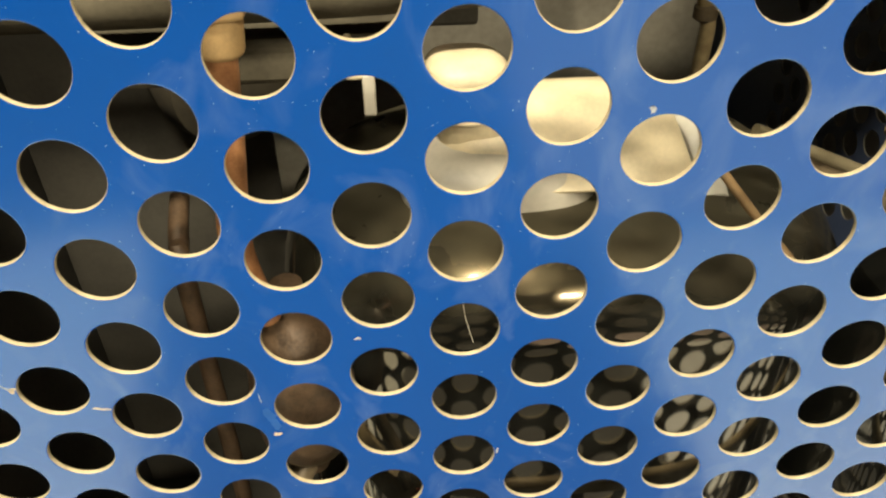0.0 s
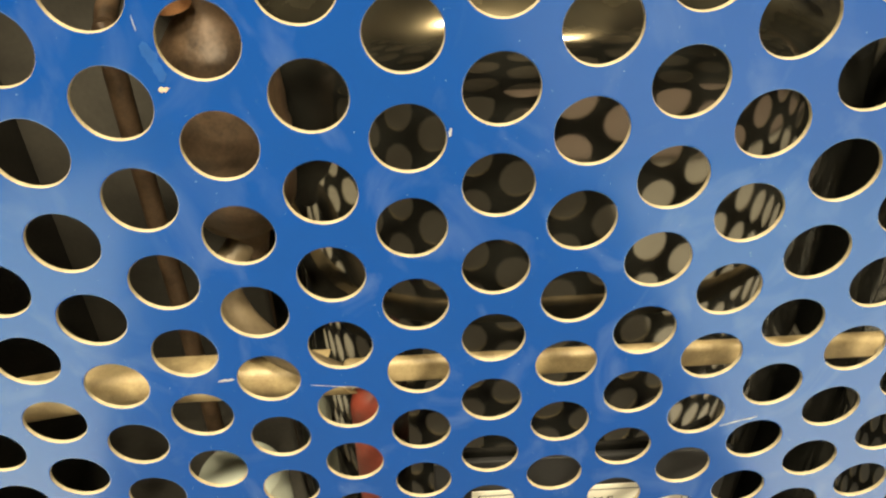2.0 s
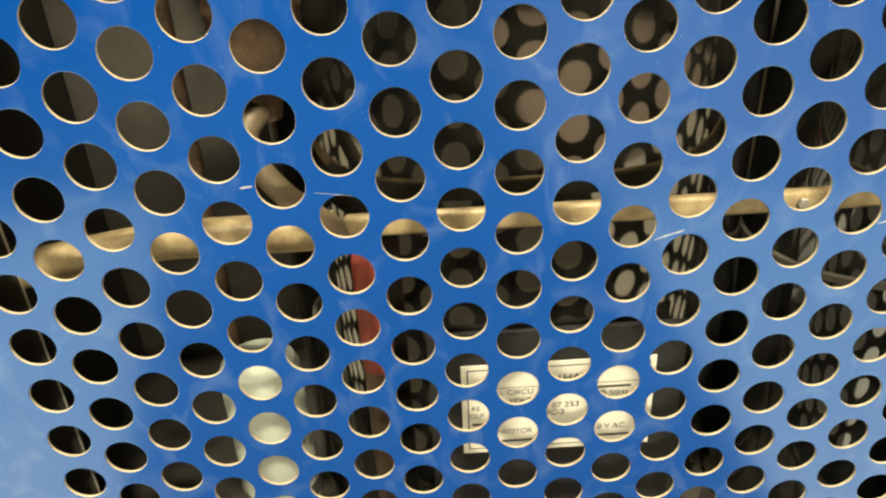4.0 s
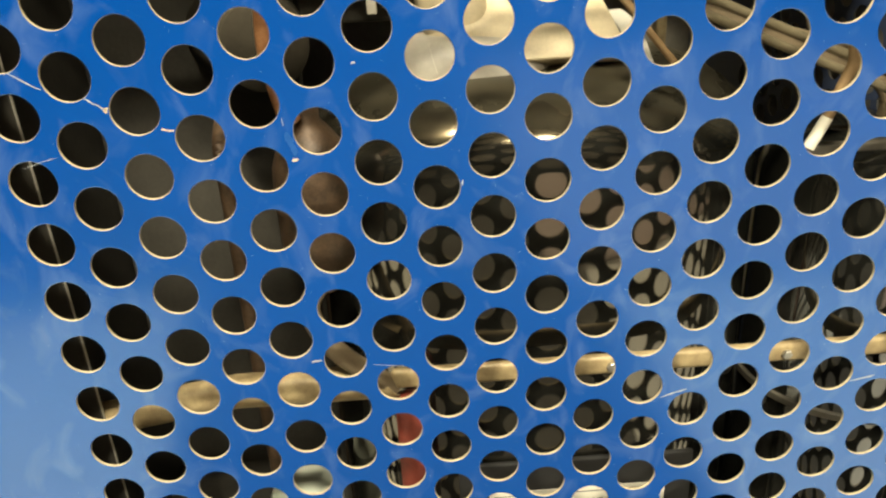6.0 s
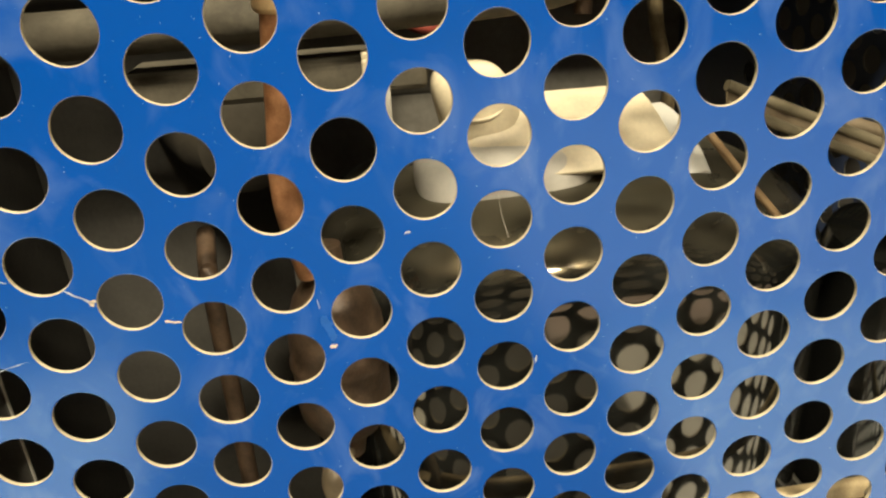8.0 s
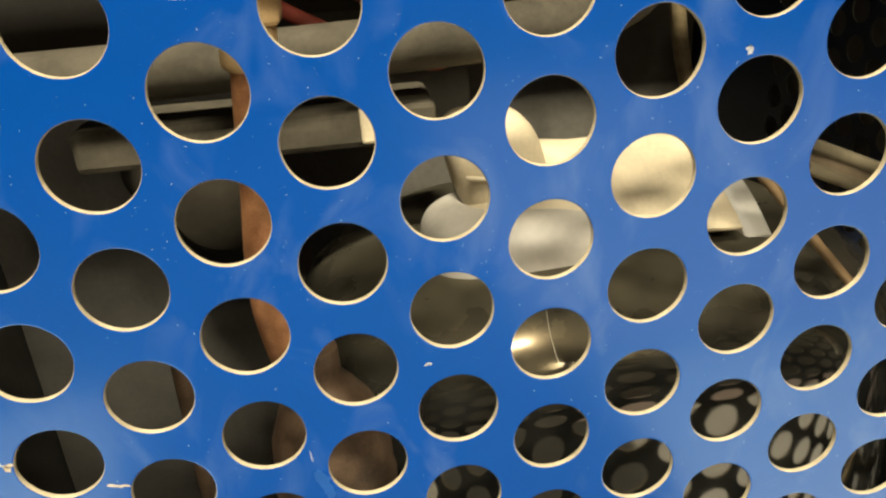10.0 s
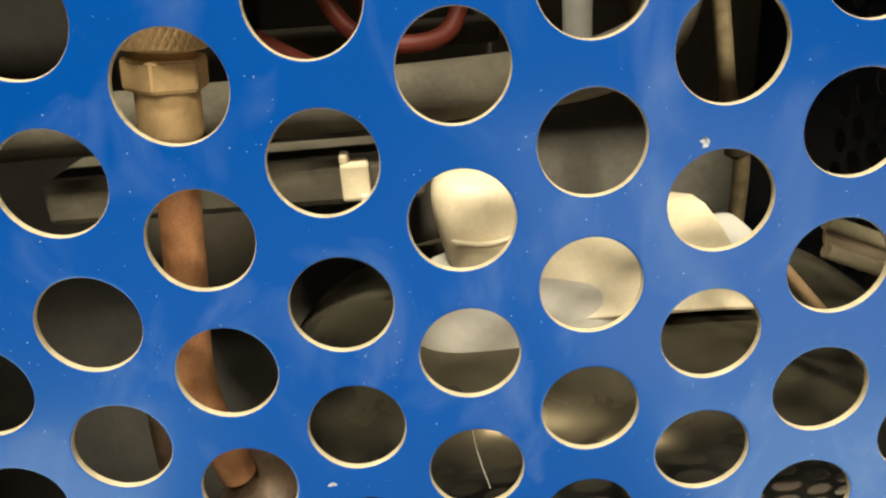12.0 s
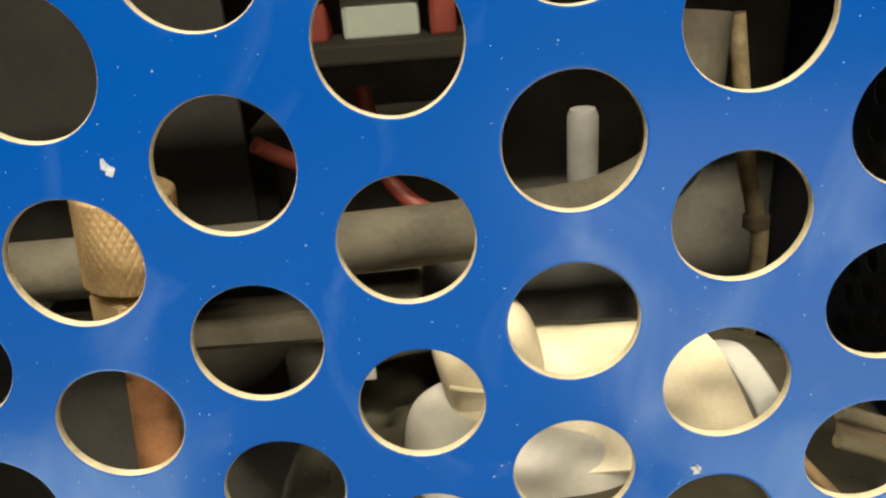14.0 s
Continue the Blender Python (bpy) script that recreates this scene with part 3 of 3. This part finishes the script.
bar(LX0 + IN, LX1 - IN, -0.3535, -0.3532)


def words(text, x, z, size):
    cu = bpy.data.curves.new("writing", "FONT")
    cu.body, cu.size, cu.extrude, cu.align_x = text, size, 0.00004, "CENTER"
    tmp = bpy.data.objects.new("writing", cu)
    scene.collection.objects.link(tmp)
    me = bpy.data.meshes.new_from_object(tmp.evaluated_get(bpy.context.evaluated_depsgraph_get()))
    bpy.data.objects.remove(tmp)
    me.materials.clear()
    me.materials.append(INK)
    ob = new("writing", me)
    ob.parent = label
    ob.matrix_local = pose(x, -0.0001, z, 90, 0, 0)


words("11HAF", 0.0840, -0.3508, 0.0074)
words("AL CIRCU", 0.0530, -0.3585, 0.0052)
words("NO VOLTS", 0.0530, -0.3650, 0.0052)
words("@ 50Hz", 0.1100, -0.3630, 0.0052)
words("60Hz", 0.1135, -0.3680, 0.0048)
words("07 253", 0.0830, -0.3700, 0.0058)
words("3C-2", 0.0770, -0.3755, 0.0056)
words("RE", 0.0310, -0.3690, 0.0046)
words("OLP", 0.0315, -0.3745, 0.0046)
words("PACITOR", 0.0535, -0.3880, 0.0050)
words("0 V AC", 0.1105, -0.3885, 0.0054)
for x0, x1, z in ((0.0285, 0.036, -0.3805), (0.040, 0.064, -0.3945), (0.073, 0.079, -0.3845), (0.082, 0.089, -0.3845), (0.092, 0.097, -0.3845),
                  (0.072, 0.094, -0.3945), (0.100, 0.122, -0.3945), (0.0285, 0.037, -0.3860), (0.0285, 0.036, -0.3910), (0.098, 0.120, -0.3575)):
    bar(x0, x1, z, z + 0.0016)

# ---- cross rail, with the tray lip that widens at one end ----
rail = thing("cross_rail", (0, 0.042, -0.2322), "beige painted steel cross rail, scuffed along its top", "rail")
part("rail_face", box(-0.030, RIGHT - 0.004, 0.0, 0.006, -0.0118, 0.0, bevel=0.0028, seg=5), BEIGE, rail)
FOLD = [(0.010, -0.0010), (0.004, 0.0), (0.0002, -0.0008), (-0.0020, -0.0035), (-0.0030, -0.0080), (-0.0018, -0.0135), (0.0020, -0.0180), (0.0070, -0.0205), (0.0120, -0.0215)]
lip = bmesh.new()
ends = []
for k in range(9):
    x = LEFT + 0.004 + (-0.030 - LEFT - 0.004) * k / 8
    cut = [-(z + 0.010) * 0.6 if k == 8 else 0.0 for _, z in FOLD]
    drop = 0.17 * max(0.0, -0.120 - x)
    outer = [lip.verts.new((x + c, y, z - drop)) for (y, z), c in zip(FOLD, cut)]
    inner = [lip.verts.new((x + c, y + 0.0016, z - 0.0004 - drop)) for (y, z), c in zip(FOLD, cut)]
    ends.append(outer + inner[::-1])
for a, b in zip(ends, ends[1:]):
    for i in range(len(a)):
        j = (i + 1) % len(a)
        lip.faces.new((a[i], a[j], b[j], b[i]))
lip.faces.new(ends[0])
lip.faces.new(ends[-1])
part("lip", lip, BEIGE, rail, "rounded beige tray lip")
for bx in (0.092, 0.19):
    part("bolt", lathe([(0.0030, 0.0), (0.0030, 0.0016), (0.0024, 0.002)], 6, axis=pose(bx, 0.0, -0.0062, 90, 0, 0)), STEEL, rail, smooth=False)

# ---- lower left: pale capacitor can, red oxide pipe ----
cap = thing("capacitor", (-0.0935, 0.078, BOTTOM + 0.03), "pale grey-green capacitor can", "capacitor")
hc = -0.338 - (BOTTOM + 0.03)
part("can", lathe([(0.022, 0.0), (0.0235, 0.002), (0.0235, hc - 0.008), (0.021, hc - 0.002), (0.015, hc), (0.0, hc)], 40), PALE, cap)
part("strap", lathe([(0.0245, hc * 0.35), (0.0245, hc * 0.35 + 0.012)], 40), STEEL, cap)
red = thing("red_pipe", (-0.0205, 0.045, BOTTOM + 0.03), "red-oxide coated pipe with a domed end", "pipe")
hr = -0.248 - (BOTTOM + 0.03)
part("pipe", lathe([(0.0082, 0.0), (0.0082, hr - 0.075)], 32), BROWN, red, "browned lower length")
part("cap", lathe([(0.0086, hr - 0.075), (0.0086, hr - 0.009), (0.0074, hr - 0.004), (0.0045, hr - 0.001), (0.0, hr)], 32), REDW, red, "red domed cap")
foot_tube = thing("foot_tube", (0.24, 0.10, -0.42), "tan copper tube bent above the base", "tube")
part("tube", tube([(-0.03, 0.02, -0.08), (-0.012, 0.005, -0.02), (0.006, 0.0, 0.006), (0.035, -0.002, -0.012), (0.06, 0.01, -0.03)], 0.010, 16), TAN, foot_tube)

# ---- right: sloping tubes, pale rod ----
bracket = thing("sloping_bracket", (0.13, 0.080, -0.0450), "dull brown steel strip with pale folded edges sloping past the compressor", "bracket")
SLOPE = Vector((0.070, 0.0, -0.0302))


def strip(z0, z1, thick):
    """A flat bar that follows the slope."""
    bm = bmesh.new()
    add_box(bm, -0.24, 2.45, -thick / 2, thick / 2, z0, z1)
    for v in bm.verts:
        k = v.co.x
        v.co = Vector((SLOPE.x * k, SLOPE.y * k + v.co.y + 0.25 * v.co.z, SLOPE.z * k + v.co.z))
    return bm


part("web", strip(-0.0085, 0.0, 0.0014), DIM_TUBE, bracket, smooth=False)
for z in (0.0, -0.0085):
    part("folded_edge", tube([SLOPE * k + Vector((0, 0.25 * z - 0.0008, z)) for k in (-0.24, 0.8, 1.6, 2.45)], 0.0024, 12), OLIVE, bracket, "dull rounded folded edge")
part("stay_tube", tube([(-0.033, 0.003, -0.001), (-0.028, 0.0, -0.007), (-0.006, 0.0, -0.033), (0.016, 0.0, -0.058)], 0.0019, 12), TAN, bracket, "thin tan stay tube")
rod = thing("pale_rod", (0.1887, 0.042, -0.108), "bent tan rod with a short cream plastic end", "rod")
part("rod", tube([(0.0020, 0.0, 0.0045), (0.0, 0.0, 0.0), (-0.0052, 0.0, -0.0105)], 0.0030, 14, 3), PAPER, rod)
part("shaft", tube([(0.0080, 0.0, 0.048), (0.0096, 0.0, 0.0375), (0.0103, 0.0, 0.0296), (0.0068, 0.0, 0.0192), (0.0019, 0.0, 0.0042)], 0.0028, 14), TAN, rod, "tan bent shaft")
part("holder", box(-0.009, 0.140, 0.004, 0.010, -0.016, -0.011, bevel=0.001), DUSTY, rod, smooth=False)

# black receiver beside the compressor, at the side sheet
receiver = thing("receiver", (0.2625, 0.110, BOTTOM + 0.03), "glossy black upright receiver cylinder", "cylinder")
hv = -0.125 - (BOTTOM + 0.03)
part("shell", lathe([(0.060, 0.0), (0.064, 0.01), (0.064, hv - 0.03), (0.058, hv - 0.012), (0.040, hv - 0.002), (0.0, hv)], 64), BLACK, receiver)

part("weld_seam", lathe([(0.064, hv * 0.55 - 0.003), (0.0658, hv * 0.55 - 0.002), (0.0658, hv * 0.55 + 0.002), (0.064, hv * 0.55 + 0.003)], 64), DUSTY, receiver)
part("outlet", tube([(0.0, 0.0, hv - 0.004), (0.0, 0.0, hv + 0.012), (-0.012, 0.02, hv + 0.03), (-0.03, 0.06, hv + 0.036)], 0.005, 14), DIM_TUBE, receiver, "dull outlet tube")

# ---- behind: bars, clip, motor, rods, control box ----
bars = thing("support_bars", (0.0, 0.148, -0.028), "grey steel support bars behind the pipes", "bar")
part("bar", box(-0.150, -0.006, 0.0, 0.040, -0.0165, 0.001, bevel=0.003), BARPAINT, bars, smooth=False)
part("upper_bar", tube([(-0.20, 0.0, 0.021), (-0.06, 0.0, 0.023), (0.030, 0.006, 0.025), (0.070, 0.014, 0.029), (0.092, 0.022, 0.044), (0.100, 0.030, 0.090)], 0.011, 24), BARPAINT, bars, "olive insulated pipe bending upwards")
clip = thing("cable_clip", (-0.026, 0.150, -0.040), "cream plastic cable clip on a grey bar", "clip")
part("clip_body", box(-0.0115, -0.0005, -0.006, 0.004, -0.002, 0.0130, bevel=0.0015), CREAM, clip, smooth=False)
part("tab", box(-0.0115, -0.008, -0.005, 0.002, 0.012, 0.0165, bevel=0.0012), CREAM, clip, smooth=False)
part("strap", box(-0.0045, 0.0010, -0.0075, -0.0050, -0.0180, 0.0010, bevel=0.0008), SKIRT, clip, "pale hanging strap end", smooth=False)
motor = thing("fan_motor", (-0.150, 0.33, -0.088), "grey rounded fan motor housing", "motor")
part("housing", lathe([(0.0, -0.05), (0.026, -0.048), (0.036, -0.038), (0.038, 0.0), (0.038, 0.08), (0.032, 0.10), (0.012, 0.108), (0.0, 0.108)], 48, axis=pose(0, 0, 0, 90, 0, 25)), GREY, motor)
part("mount", box(-0.05, 0.05, 0.0, 0.02, -0.06, -0.036, bevel=0.002), DUSTY, motor, smooth=False)
stand = thing("upright_rod", (0.196, 0.36, -0.085), "dull beige upright rod with a collar", "rod")
part("rod", tube([(-0.015, 0.0, 0.12), (-0.005, 0.0, 0.055), (0.0, 0.0, 0.025), (0.009, 0.0, -0.013), (0.012, 0.0, -0.06), (0.0, 0.01, -0.40)], 0.0056, 16), BEIGE, stand)
part("collar", lathe([(0.0056, -0.018), (0.0085, -0.016), (0.0085, -0.008), (0.0056, -0.006)], 24, cx=0.009), DIM_TUBE, stand)
part("foot", box(-0.05, 0.05, -0.02, 0.05, -0.415, -0.395, bevel=0.002), DUSTY, stand, smooth=False)
box_ = thing("control_box", (-0.02, 0.30, 0.05), "grey control box with red terminal posts", "box")
part("case", box(-0.075, 0.060, 0.03, 0.10, -0.14, 0.10, bevel=0.003), DUSTY, box_, smooth=False)
for z in (0.026, -0.012, -0.052):
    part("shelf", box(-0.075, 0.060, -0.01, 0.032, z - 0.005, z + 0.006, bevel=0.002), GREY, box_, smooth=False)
for px in (-0.036, 0.030):
    part("red_post", box(px - 0.007, px + 0.007, 0.002, 0.026, -0.008, 0.022, bevel=0.003), REDW, box_, smooth=False)
part("grey_block", box(-0.022, 0.018, 0.006, 0.028, -0.008, 0.018, bevel=0.003), PALE, box_, smooth=False)
wires = thing("red_wires", (0.0, 0.24, 0.0), "dull red insulated wires hanging in loops", "wire")
part("wire", tube([(-0.05, 0.0, 0.035), (-0.035, -0.01, 0.012), (-0.010, -0.015, 0.004), (0.012, -0.01, 0.010), (0.02, 0.0, 0.04)], 0.0042, 12), REDW, wires)
part("wire", tube([(-0.03, 0.01, 0.03), (-0.020, 0.0, -0.012), (0.004, -0.01, -0.028), (0.02, 0.0, -0.02)], 0.0042, 12), REDW, wires)
part("wire", tube([(0.060, 0.02, 0.04), (0.088, 0.015, 0.034), (0.104, 0.015, 0.010), (0.104, 0.015, -0.03)], 0.006, 12), BROWN, wires)
part("wire", tube([(-0.0788, -0.006, 0.0112), (-0.0717, -0.002, 0.0054), (-0.0608, 0.002, -0.0020), (-0.0479, 0.006, -0.0097), (-0.0436, 0.010, -0.0141)], 0.0040, 12), REDW, wires, "red insulated wire")
post2 = thing("grey_post", (0.056, 0.166, 0.004), "pale grey upright tube end on a bent olive pipe", "post")
part("sleeve", lathe([(0.0056, 0.0), (0.0056, 0.027), (0.0045, 0.0295), (0.0, 0.030)], 28), SLEEVE, post2, "dull grey sleeve")
